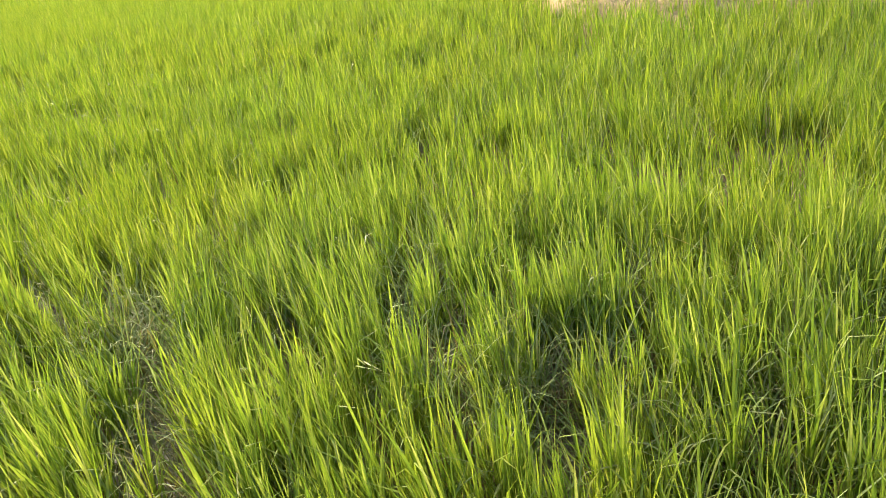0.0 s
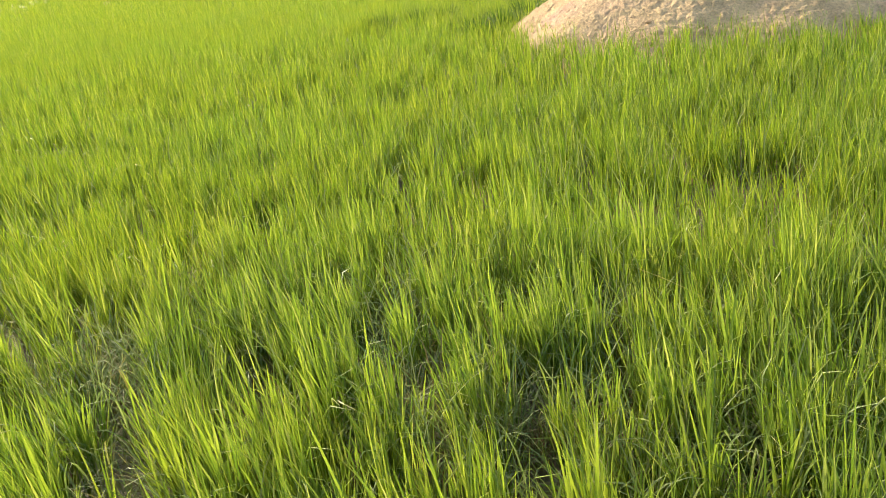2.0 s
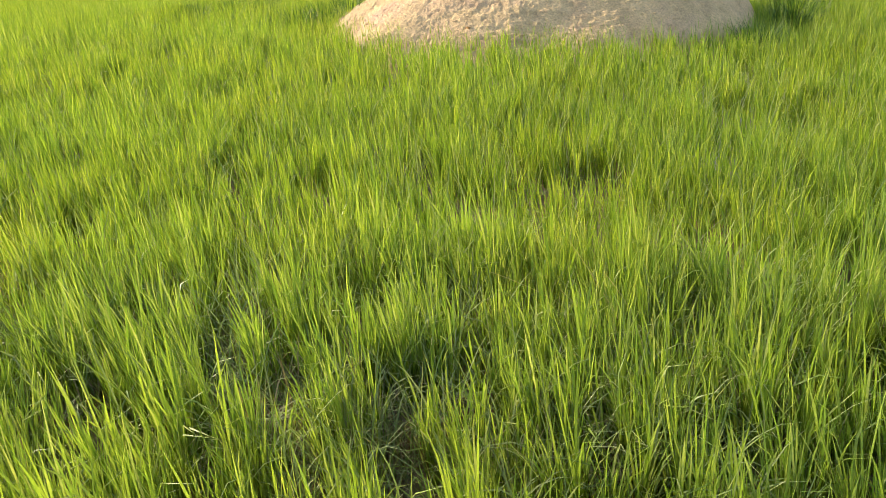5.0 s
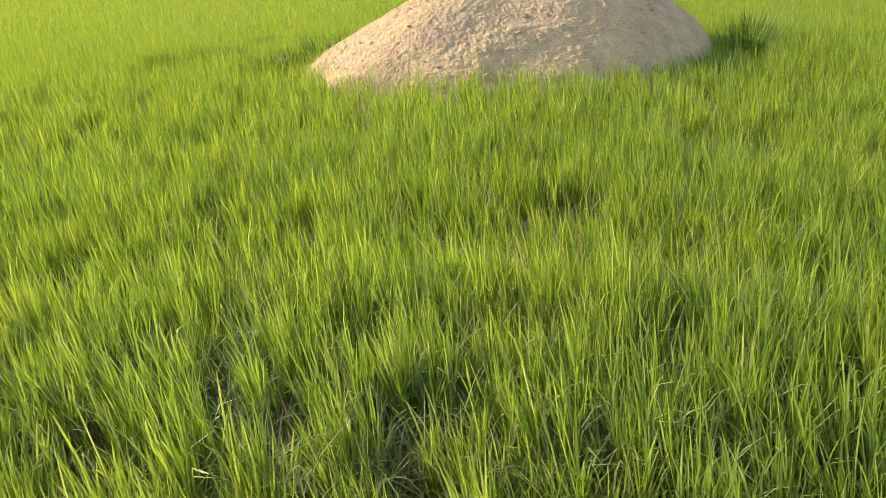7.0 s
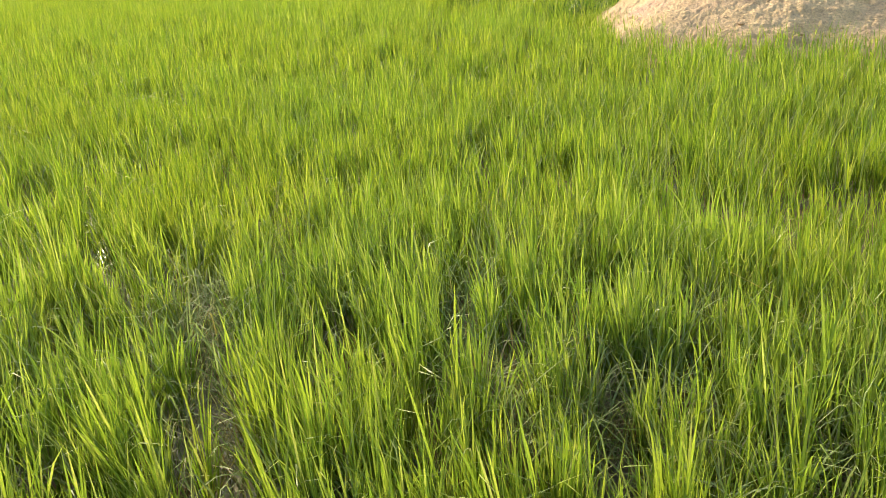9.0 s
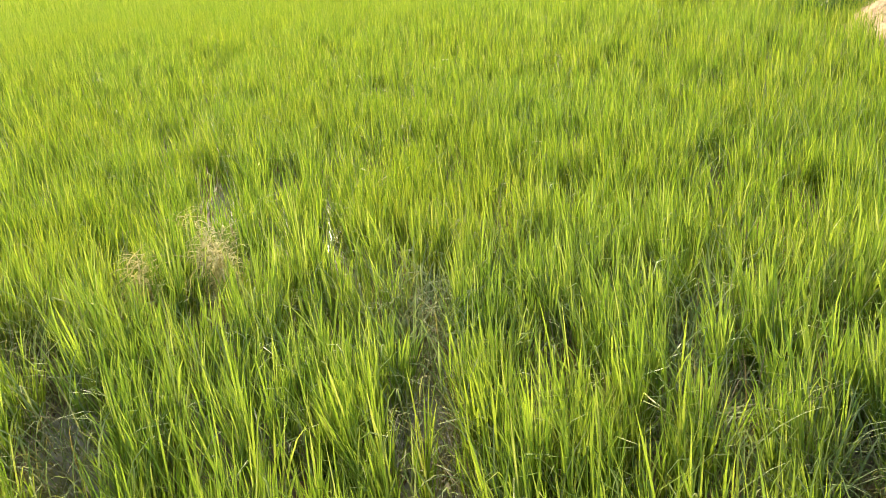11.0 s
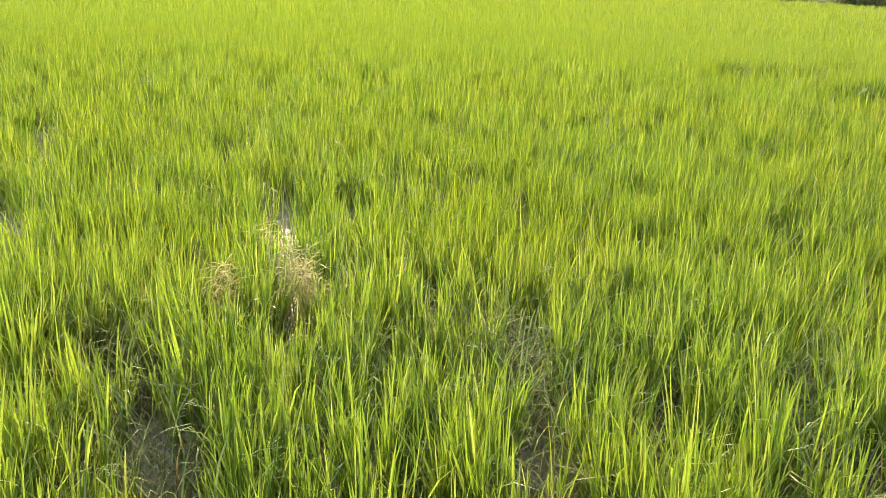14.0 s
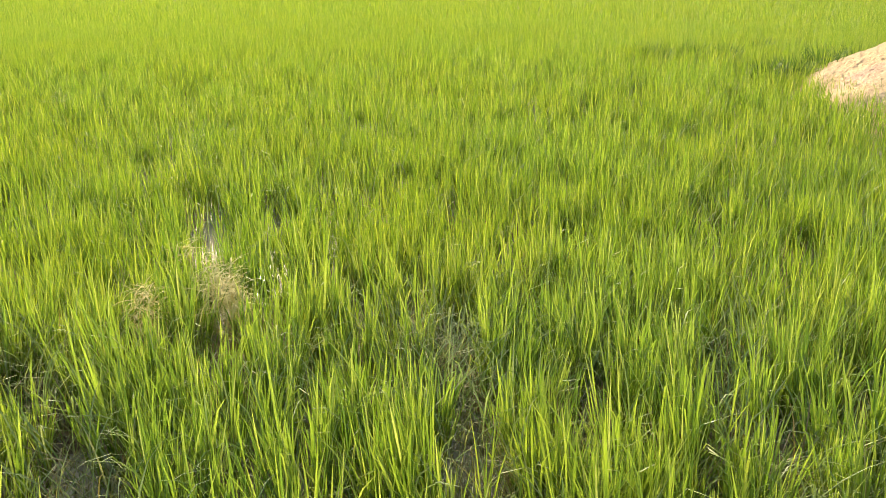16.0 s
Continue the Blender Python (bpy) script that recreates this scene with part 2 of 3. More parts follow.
def heap_reach(angle):
    """Half width of the heap's foot, by direction: drawn out to the right."""
    c, s = np.cos(angle), np.sin(angle)
    rx = np.where(c < 0, 3.35, 3.2)
    ry = np.where(s < 0, 3.1, 2.9)
    return 1.0 / np.sqrt((c / rx) ** 2 + (s / ry) ** 2)


def steep_side(angle):
    """How far a direction from the heap's middle belongs to its steep flank: 0 to 1."""
    return np.maximum(0.0, np.cos(angle + 0.3)) ** 2


def inside_heap(x, y, scale):
    dx, dy = x - HEAP[0], y - HEAP[1]
    way = np.arctan2(dy, dx)
    return np.hypot(dx, dy) < heap_reach(way) * (scale + 0.14 * steep_side(way))


def lumps(x, y, z, scale, octaves=3):
    return noise.fractal(Vector((x * scale, y * scale, z * scale)), 1.0, 2.0, octaves)


POOLS = [(-0.90 + 0.075 * k, 2.10 - 0.1 * k) for k in range(8)] + [(-1.80 + 0.1 * k, 1.32 - 0.08 * k) for k in range(6)] + [(-2.80 + 0.12 * k, 3.74 - 0.17 * k) for k in range(7)] + [(-2.25 + 0.1 * k, 3.48 - 0.13 * k) for k in range(5)] + [(-3.30 + 0.13 * k, 3.96 - 0.17 * k) for k in range(6)] + [ (-0.60, 1.68), (-0.75, 1.88), (-1.60, 1.17), (0.17, 2.08), (-2.3, 2.95)]


def ground_mesh():
    """One sheet: fine under the near stand, coarse out to the horizon."""
    def axis(lo, hi, step, far):
        near = np.arange(lo, hi + 1e-6, step)
        out = np.array([1.5, 4, 9, 20, 45, 110, 400, 1500, far])
        return np.concatenate([lo - out[::-1], near, hi + out])
    xs, ys = axis(-4.0, 3.0, 0.05, 4000.0), axis(0.2, 5.2, 0.05, 4000.0)
    def height(x, y):
        if -4.01 < x < 3.01 and 0.19 < y < 5.21:
            h = 0.030 * lumps(x, y, 0.0, 3.0, 3) + 0.010 * lumps(x, y, 4.0, 14.0, 2) + 0.014
            # hollows that hold the open water
            if min(math.hypot(x - px, y - py) for px, py in POOLS) < 0.13:
                return -0.025
            h += 0.02 * max(0.0, noise.noise(Vector((x * 1.3, y * 1.3, 9.0))))
            inner = min(1.0, min(x + 4.0, 3.0 - x, y - 0.2, 5.2 - y) / 0.5)
            return h * inner - 0.02 * (1 - inner)
        return -0.02
    verts = [(x, y, height(x, y)) for y in ys for x in xs]
    nx = len(xs)
    faces = [(j * nx + i, j * nx + i + 1, (j + 1) * nx + i + 1, (j + 1) * nx + i) for j in range(len(ys) - 1) for i in range(nx - 1)]
    return mesh_of("ground", verts, faces, MUD)


tagged(new("ground", ground_mesh()), "wet brown paddy mud with shallow hollows", "ground", kind="structure")

# The bank at the far edge of the paddy, square to this direction and at this distance.
EDGE_YAW, EDGE = radians(-16.0), 58.5
edge_out = np.array([-math.sin(EDGE_YAW), math.cos(EDGE_YAW)])
edge_along = np.array([math.cos(EDGE_YAW), math.sin(EDGE_YAW)])


def water_mesh():
    corners = [edge_along * a + edge_out * b for a, b in ((-170, -45), (110, -45), (110, 17), (-170, 17))]
    return mesh_of("water", [(x, y, 0.0) for x, y in corners], [(0, 1, 2, 3)], WATER)


tagged(new("water", water_mesh()), "shallow still muddy water between the rice plants", "water", kind="structure")


def bank_mesh():
    """A low uneven earth bank; behind it the land runs on at nearly its height."""
    along = np.arange(-170, 110.1, 1.0)
    profile = ((-0.6, -0.1), (0.0, 0.22), (0.8, 0.45), (3.0, 0.60), (6.0, 0.8), (11.0, 1.35), (18.0, 2.3), (30.0, 3.8), (45.0, 4.4), (120.0, 4.6), (900.0, 4.8))
    verts = []
    for a in along:
        for k, (o, z) in enumerate(profile):
            wob = 0.5 * noise.noise(Vector((a * 0.16, k * 0.7, 2.0))) + 0.2 * noise.noise(Vector((a * 0.7, k * 1.3, 5.0)))
            p = edge_along * a * (1 + max(0, o) / 40) + edge_out * (EDGE + o + wob * min(1.5, 0.6 + max(0, o) * 0.1))
            verts.append((p[0], p[1], z + (0.18 * wob if k > 0 else 0)))
    n = len(profile)
    faces = [(i * n + k, (i + 1) * n + k, (i + 1) * n + k + 1, i * n + k + 1) for i in range(len(along) - 1) for k in range(n - 1)]
    return mesh_of("bank", verts, faces, BANK)


tagged(new("bank", bank_mesh()), "grey-olive earth bank rising along the paddy's far edge", "bank", kind="structure")


# ---- the heap of earth ----
def mound_mesh():
    turns, rings = 460, 150
    verts, faces = [], []
    for j in range(rings + 1):
        f = j / rings
        for i in range(turns):
            a = 2 * math.pi * i / turns
            reach = float(heap_reach(np.array(a))) * (1 + 0.05 * noise.noise(Vector((math.cos(a) * 1.6, math.sin(a) * 1.6, 3))))
            r = f * reach
            x, y = HEAP[0] + r * math.cos(a), HEAP[1] + r * math.sin(a)
            body = (1 - f) ** 1.3 * (1 - 0.15 * math.exp(-(f / 0.22) ** 2)) + 0.06 * math.sin(math.pi * f)
            body += (0.82 * max(0.0, 1 - (f / 0.94) ** 4) - body) * float(steep_side(a))
            z = HEAP_TOP * body * 1.05
            crumb = 0.25 + 1.5 * max(0.0, noise.noise(Vector((x * 1.4, y * 1.4, 4.0))) + 0.25)
            rough = 0.07 * lumps(x, y, z, 0.9, 2) + 0.020 * abs(lumps(x, y, z, 4.5, 3)) + 0.018 * crumb * abs(lumps(x, y, z, 10.0, 3)) + 0.010 * lumps(x, y, z, 26.0, 2)
            verts.append((x, y, z + rough * min(1.0, 5 * (1 - f) + 0.15) - 0.05))
    for j in range(rings):
        for i in range(turns):
            k = (i + 1) % turns
            faces.append((j * turns + i, (j + 1) * turns + i, (j + 1) * turns + k, j * turns + k))
    return mesh_of("soil_mound", verts, faces, SOIL, smooth=False)


mound = tagged(new("soil_mound", mound_mesh()), "heap of dry sandy pinkish-tan soil dumped in the rice field", "soil mound")


def clod_mesh(k):
    """An angular lump of dry soil, about one unit across."""
    bm = bmesh.new()
    bmesh.ops.create_icosphere(bm, subdivisions=1, radius=0.5)
    for v in bm.verts:
        v.co *= 0.75 + 0.5 * noise.noise(v.co * 2.3 + Vector((k * 7.1, 0, 0))) + 0.12
        v.co.z *= 0.62
    me = bpy.data.meshes.new("clod")
    bm.to_mesh(me)
    bm.free()
    me.materials.append(SOIL)
    return me


def clods(count):
    """Loose clods on the side of the mound that faces the path."""
    data = mound.data
    co = np.empty(len(data.vertices) * 3)
    data.vertices.foreach_get("co", co)
    co = co.reshape(-1, 3)
    front = co[(co[:, 2] > 0.3) & (co[:, 1] < HEAP[1] + 0.3) & (co[:, 2] < 1.25)]
    shapes = [clod_mesh(k) for k in range(7)]
    for i in range(count):
        p = front[int(rng.integers(len(front)))]
        size = 0.03 + 0.09 * rng.uniform() ** 2.5
        ob = part("clod", shapes[i % 7], mound)
        ob.matrix_basis = pose(p[0], p[1], p[2] - 0.08 * size, rng.uniform(-20, 20), rng.uniform(-20, 20), rng.uniform(0, 360)) @ Matrix.Scale(size, 4)


clods(170)


# ---- rice ----
def leaf_set(rng, stem_base, height, lean, turn, leaves, width, steps, foot=0.0):
    """Leaves of many stems, alternating up each of them: lower ones spread and arch, the top ones stand erect. Entries run leaf by leaf."""
    n = len(stem_base)
    order = np.tile(np.arange(leaves), n)
    rank = (order + 0.5) / leaves
    own = np.repeat(np.arange(n), leaves)
    start = np.clip(foot + (0.42 - foot) * rank + rng.normal(0, 0.04, n * leaves), 0.02, 0.6) * height[own]
    base = stem_base[own].copy()
    base[:, 0] += np.sin(lean[own]) * np.cos(turn[own]) * start
    base[:, 1] += np.sin(lean[own]) * np.sin(turn[own]) * start
    base[:, 2] += np.cos(lean[own]) * start
    top = height[own] * rng.uniform(0.62, 1.0, n * leaves) * (0.66 + 0.38 * rank)
    length = np.maximum(top - start, 0.2 * height[own]) * rng.uniform(0.95, 1.15, n * leaves)
    spread = np.abs(rng.normal(0.03, 0.10, n * leaves)) * (1.5 - 0.9 * rank) + lean[own] * 0.7
    way = np.where(rng.uniform(0, 1, n * leaves) < 0.55, turn[own] + rng.normal(0, 0.7, n * leaves), rng.uniform(0, 2 * np.pi, n * leaves))
    arch = rng.uniform(0, 1, n * leaves) < 0.20 * (1.5 - rank)
    bend = np.abs(rng.normal(0.05, 0.24, n * leaves)) + arch * rng.uniform(0.4, 1.4, n * leaves)
    return base, length, spread, way, bend, width * rng.uniform(0.65, 1.25, n * leaves), order


def tiller_bunch(rng, name, stems, height, mat, parent, leaves=4):
    """A few stems from one root, with a leaf growing from each joint: one connected mesh."""
    turn = rng.uniform(0, 2 * np.pi, stems)
    lean = np.abs(rng.normal(0.02, 0.05, stems))
    tall = height * rng.uniform(0.82, 1.1, stems)
    base = np.zeros((stems, 3))
    base[:, 0], base[:, 1] = 0.012 * np.cos(turn), 0.012 * np.sin(turn)
    # five rings a stem; the blade's taper is evened out into a sheath
    sv, sf, su = blades(rng, base, tall * 0.52, lean, turn, np.zeros(stems), np.full(stems, 0.005), 4, stem=0.0)
    sv = sv.reshape(stems, 5, 2, 3)
    mid, half = sv.mean(2, keepdims=True), sv[:, :1, 1:] - sv[:, :1, :1]
    sv = (mid + half * np.array([-0.5, 0.5])[None, None, :, None] * np.array([1.0, 0.95, 0.9, 0.8, 0.6])[None, :, None, None]).reshape(-1, 3)
    su[:, 1] *= 0.3
    _, length, spread, way, bend, width, order = leaf_set(rng, base, tall, lean, turn, leaves, 0.0054, 3)
    own = np.repeat(np.arange(stems), leaves)
    foot = own * 10 + np.clip(order + 5 - leaves, 1, 4) * 2
    lv, lf, lu = blades(rng, (sv[foot] + sv[foot + 1]) / 2, length, spread, way, bend, width, 3, stem=0.3)
    swap = np.arange(len(sv) + len(lv))
    for c in range(2):
        swap[len(sv) + np.arange(len(own)) * 8 + c] = foot + c
        swap[np.arange(stems) * 10 + c] = c
    v, f, u = joined((sv, sf, su), (lv, lf, lu))
    used, f = np.unique(swap[f], return_inverse=True)
    return part(name, mesh_of(name, v[used], f.reshape(-1, 4), mat, u[used]), parent)


def tuft(rng, name, count, height, splay, width, mat, parent, label="", steps=5, droop=0.6):
    """Withered leaves that spring from one short sheath and share its vertices."""
    turn = rng.uniform(0, 2 * np.pi, count)
    length = height * rng.uniform(0.45, 1.12, count)
    lean = np.abs(rng.normal(0, splay, count))
    bend = np.abs(rng.normal(0.15, 0.35, count)) + (rng.uniform(0, 1, count) < droop) * rng.uniform(0.6, 1.8, count)
    v, f, u = blades(rng, np.zeros((count, 3)), length, lean, turn, bend, width * rng.uniform(0.55, 1.25, count), steps)
    swap = np.arange(len(v))
    for c in range(2):
        swap[np.arange(count) * (steps + 1) * 2 + c] = c
    used, f = np.unique(swap[f], return_inverse=True)
    return part(name, mesh_of(name, v[used], f.reshape(-1, 4), mat, u[used]), parent, label)


def rice_clump(rng, count, height):
    """One hill of rice: its tillers, and the withered ones at its foot."""
    root = new("rice_clump")
    for k in range(count):
        a, r = rng.uniform(0, 2 * math.pi), 0.08 * math.sqrt(rng.uniform())
        ob = tiller_bunch(rng, "tiller", 4, height * rng.uniform(0.88, 1.12), CLUMP, root)
        tip = 60 * r + rng.normal(0, 2.2)
        ob.matrix_basis = pose(r * math.cos(a), r * math.sin(a), -0.02) @ Matrix.Rotation(radians(tip * 1.3), 4, (-math.sin(a), math.cos(a), 0))
    for k in range(4):
        a, r = rng.uniform(0, 2 * math.pi), 0.07
        dead = k < 2
        ob = tuft(rng, "withered_tiller", 8, height * 0.72, 0.6, 0.0052, DRY if dead else PALE, root,
                  "withered straw-coloured leaves at the foot" if dead else "pale grey-green leaves arching at the foot")
        ob.matrix_basis = pose(r * math.cos(a), r * math.sin(a), -0.01)
    return tagged(root, "upright bright green rice clump growing from wet mud", "rice plant", "rice clumps nearest the path")


kinds = [rice_clump(rng, int(rng.integers(8, 13)), rng.uniform(0.38, 0.47)) for _ in range(16)]

# Clumps that stand out: x, y, scale.
NAMED = [(-0.16, 1.83, 1.0), (-0.35, 1.65, 1.0), (-1.0, 1.63, 1.0), (-0.77, 1.58, 0.95), (-0.80, 2.25, 1.05), (-0.01, 1.58, 0.9),
         (0.29, 2.42, 1.05), (0.66, 2.09, 1.0), (0.89, 2.76, 1.08), (0.92, 1.99, 1.0), (0.30, 1.59, 0.9), (0.47, 1.50, 0.9),
         (1.17, 2.08, 1.0), (1.36, 2.10, 1.0), (1.16, 1.61, 0.95), (-0.01, 2.49, 1.05), (-1.60, 1.03, 0.95), (-1.31, 1.27, 1.0),
         (-1.04, 1.45, 1.05), (-0.69, 1.44, 1.05), (-0.86, 1.42, 1.0), (-0.44, 1.75, 1.0), (-0.21, 2.07, 1.0), (0.31, 2.40, 1.12),
         (0.60, 2.72, 1.05), (-1.73, 0.97, 1.0), (-1.44, 1.25, 0.95), (-1.25, 2.40, 1.05), (-0.64, 1.90, 1.0), (-0.24, 2.21, 1.0), (1.97, 2.19, 1.05)]
NAMED += [(1.02, 1.28, 0.95), (1.32, 1.38, 1.0), (0.74, 1.30, 0.9), (1.52, 1.62, 1.0), (1.25, 1.62, 1.0), (1.00, 1.52, 0.95)]
NAMED = [n for n in NAMED if np.all(np.hypot(gaps[27:, 0] - n[0], gaps[27:, 1] - n[1]) > gaps[27:, 2] + 0.02)]
taken = [(x, y) for x, y, _ in NAMED]
spots = list(NAMED)
NEAR = 3.1
# The rice leans a little towards the light.
LEAN = (-0.07, 0.11)


def in_view(x, y, margin=0.0):
    """The part of the field that lies ahead of the path."""
    yaw = np.degrees(np.arctan2(-(x - 0.2), y + 0.3))
    return (yaw > -58 - margin) & (yaw < 64 + margin) & (y > 0.35 - 0.2 * x)


def near_zone(x, y):
    return np.hypot(x + 0.15, y) < NEAR


tries = 0
while len(spots) < 298 and tries < 90000:
    tries += 1
    x, y = rng.uniform(-3.4, 2.9), rng.uniform(0.45, 3.3)
    if not (near_zone(x, y) and in_view(x, y, -4)) or np.hypot(x - 0.2, y - 0.1) < 0.85:
        continue
    if np.any(np.hypot(gaps[:, 0] - x, gaps[:, 1] - y) < gaps[:, 2] + 0.045):
        continue
    room = (0.13 if x > 0.55 else 0.15) + 0.05 * noise.noise(Vector((x * 1.1, y * 1.1, 1.0)))
    if min((x - a) ** 2 + (y - b) ** 2 for a, b in taken) < room * room:
        continue
    taken.append((x, y))
    spots.append((x, y, 0.86 + 0.22 * rng.uniform() + 0.08 * noise.noise(Vector((x * 0.8, y * 0.8, 6.0)))))
for i, (x, y, s) in enumerate(spots):
    m = pose(x, y, 0, rng.normal(0, 3) - math.degrees(LEAN[1]), rng.normal(0, 3) + math.degrees(LEAN[0])) @ pose(0, 0, 0, 0, 0, rng.uniform(0, 360)) @ Matrix.Diagonal((s, s, s, 1))
    if i < len(kinds):
        kinds[i].matrix_basis = m
    else:
        copy_thing(kinds[int(rng.integers(len(kinds)))], m)


def open_spots(near, far, per_metre, clear):
    """Places of rice hills between two distances, clear of the mound, the bank and the openings; with a slow change of height."""
    hi = min(far, 84.0)
    n = int(per_metre * 2 * hi * hi)
    x, y = rng.uniform(-hi, hi, n), rng.uniform(0.3, hi, n)
    d = np.hypot(x + 0.15, y)
    keep = (d >= near) & (d < far) & in_view(x, y)
    keep &= (x * edge_out[0] + y * edge_out[1]) < EDGE - 0.25
    keep &= ~inside_heap(x, y, 0.68)
    x, y = x[keep], y[keep]
    thin = np.array([noise.noise(Vector((a * 0.75, b * 0.75, 3.0))) for a, b in zip(x, y)])
    tall = 0.7 * np.array([noise.noise(Vector((a * 0.21, b * 0.21, 8.0))) + 0.5 * noise.noise(Vector((a * 0.9, b * 0.9, 2.0))) for a, b in zip(x, y)])
    near_gap = np.min(np.hypot(gaps[None, :, 0] - x[:, None], gaps[None, :, 1] - y[:, None]) - gaps[None, :, 2], 1) < clear
    keep = ((thin > rng.uniform(-1.5, -0.62, len(x))) | (near > 5)) & ~near_gap
    return x[keep], y[keep], tall[keep]


def stand(name, near, far, hills, stems_each, leaves, steps, width, label, height=0.43, clear=0.0):
    """The rice between two distances, as one mesh: hills of erect stems with leaves up each of them."""
    x, y, tall = open_spots(near, far, hills, clear)
    own = np.repeat(np.arange(len(x)), stems_each)
    m = len(own)
    turn, out = rng.uniform(0, 2 * np.pi, m), 0.095 * np.sqrt(rng.uniform(0, 1, m))
    base = np.stack([x[own] + out * np.cos(turn), y[own] + out * np.sin(turn), np.full(m, -0.01)], -1)
    high = height * (1 + 0.10 * tall[own]) * rng.uniform(0.93, 1.07, len(x))[own] * rng.uniform(0.78, 1.1, m)
    lean = 1.3 * out + np.abs(rng.normal(0, 0.04, m))
    b, length, spread, way, bend, wide, _ = leaf_set(rng, base, high, lean, turn, leaves, width, steps, 0.12)
    sheaths = blades(rng, base, high * 0.6, lean, turn, np.zeros(m), np.full(m, width * 1.25), 1, stem=0.0)
    v, f, u = joined(blades(rng, b, length, spread, way, bend, wide, steps, stem=0.4), sheaths)
    v[:, :2] += v[:, 2:] * LEAN
    tagged(new(name, mesh_of(name, v, f, GREEN, u)), label, "rice", kind="stuff")


def far_stand(near, far, hills, leaves, width, label, height=0.43):
    """Distant rice, of which the upper leaves alone can be seen over their neighbours."""
    x, y, tall = open_spots(near, far, hills, 0.0)
    own = np.repeat(np.arange(len(x)), leaves)
    m = len(own)
    turn, out = rng.uniform(0, 2 * np.pi, m), 0.17 * np.sqrt(rng.uniform(0, 1, m))
    low = rng.uniform(0.0, 0.2, m)
    base = np.stack([x[own] + out * np.cos(turn), y[own] + out * np.sin(turn), low - 0.01], -1)
    length = height * rng.uniform(0.84, 1.05, m) * (1 + 0.08 * tall[own]) - low
    v, f, u = blades(rng, base, length, np.abs(rng.normal(0, 0.13, m)), turn, np.abs(rng.normal(0.1, 0.3, m)), width * rng.uniform(0.6, 1.3, m), 1, stem=0.0)
    v[:, :2] += v[:, 2:] * LEAN
    tagged(new("rice_stand", mesh_of("rice_stand", v, f, GREEN, u)), label, "rice", kind="stuff")


stand("rice_stand", NEAR, 6.0, 46, 17, 4, 2, 0.0054, "dense stand of knee-high green rice in the flooded paddy")
stand("rice_stand", 6.0, 11.0, 34, 12, 4, 2, 0.0066, "green rice stand round the soil mound", 0.455)
far_stand(11.0, 18.0, 52, 18, 0.0104, "even yellow-green rice stand farther out in the paddy")
far_stand(18.0, 30.0, 14, 14, 0.022, "far rice stand, an even yellow-green sheet of leaf tips")
far_stand(30.0, 46.0, 6.5, 13, 0.031, "far rice stand, a smooth yellow-green sheet")
far_stand(46.0, 110.0, 1.9, 13, 0.052, "far rice stand running up to the earth bank")
stand("young_rice", 0.75, NEAR + 0.1, 42, 6, 4, 2, 0.0052, "thin young rice shoots between the clumps", 0.36, 0.07)


# ---- leaf litter in the openings ----
def litter():
    """Grey-green and withered leaves that lie bent over the mud in the openings."""
    near = gaps[:27][(np.hypot(gaps[:27, 0], gaps[:27, 1]) < 3.6)]
    sets = []
    loose = [(1.10, 1.75, 0.18), (1.40, 1.85, 0.20), (0.78, 1.68, 0.15), (1.62, 2.10, 0.20), (1.20, 2.25, 0.15), (-1.0, 2.2, 0.12), (0.35, 1.95, 0.15)]
    for x, y, r in list(near) + loose:
        n = int(900 * r)
        a, q = rng.uniform(0, 2 * np.pi, n), (r + 0.05) * np.sqrt(rng.uniform(0.15, 1, n))
        base = np.stack([x + q * np.cos(a), y + q * np.sin(a), np.full(n, -0.005)], -1)
        sets.append(blades(rng, base, rng.uniform(0.14, 0.42, n), rng.uniform(0.05, 0.8, n), a + np.pi + rng.normal(0, 1.3, n),
                           rng.uniform(0.4, 1.9, n), rng.uniform(0.003, 0.0055, n), 5, stem=0.0))
    v, f, u = joined(*sets)
    return tagged(new("leaf_litter", mesh_of("leaf_litter", v, f, DRY, u)), "withered grey-green leaves bent over the wet mud", "leaf litter", kind="stuff")


litter()


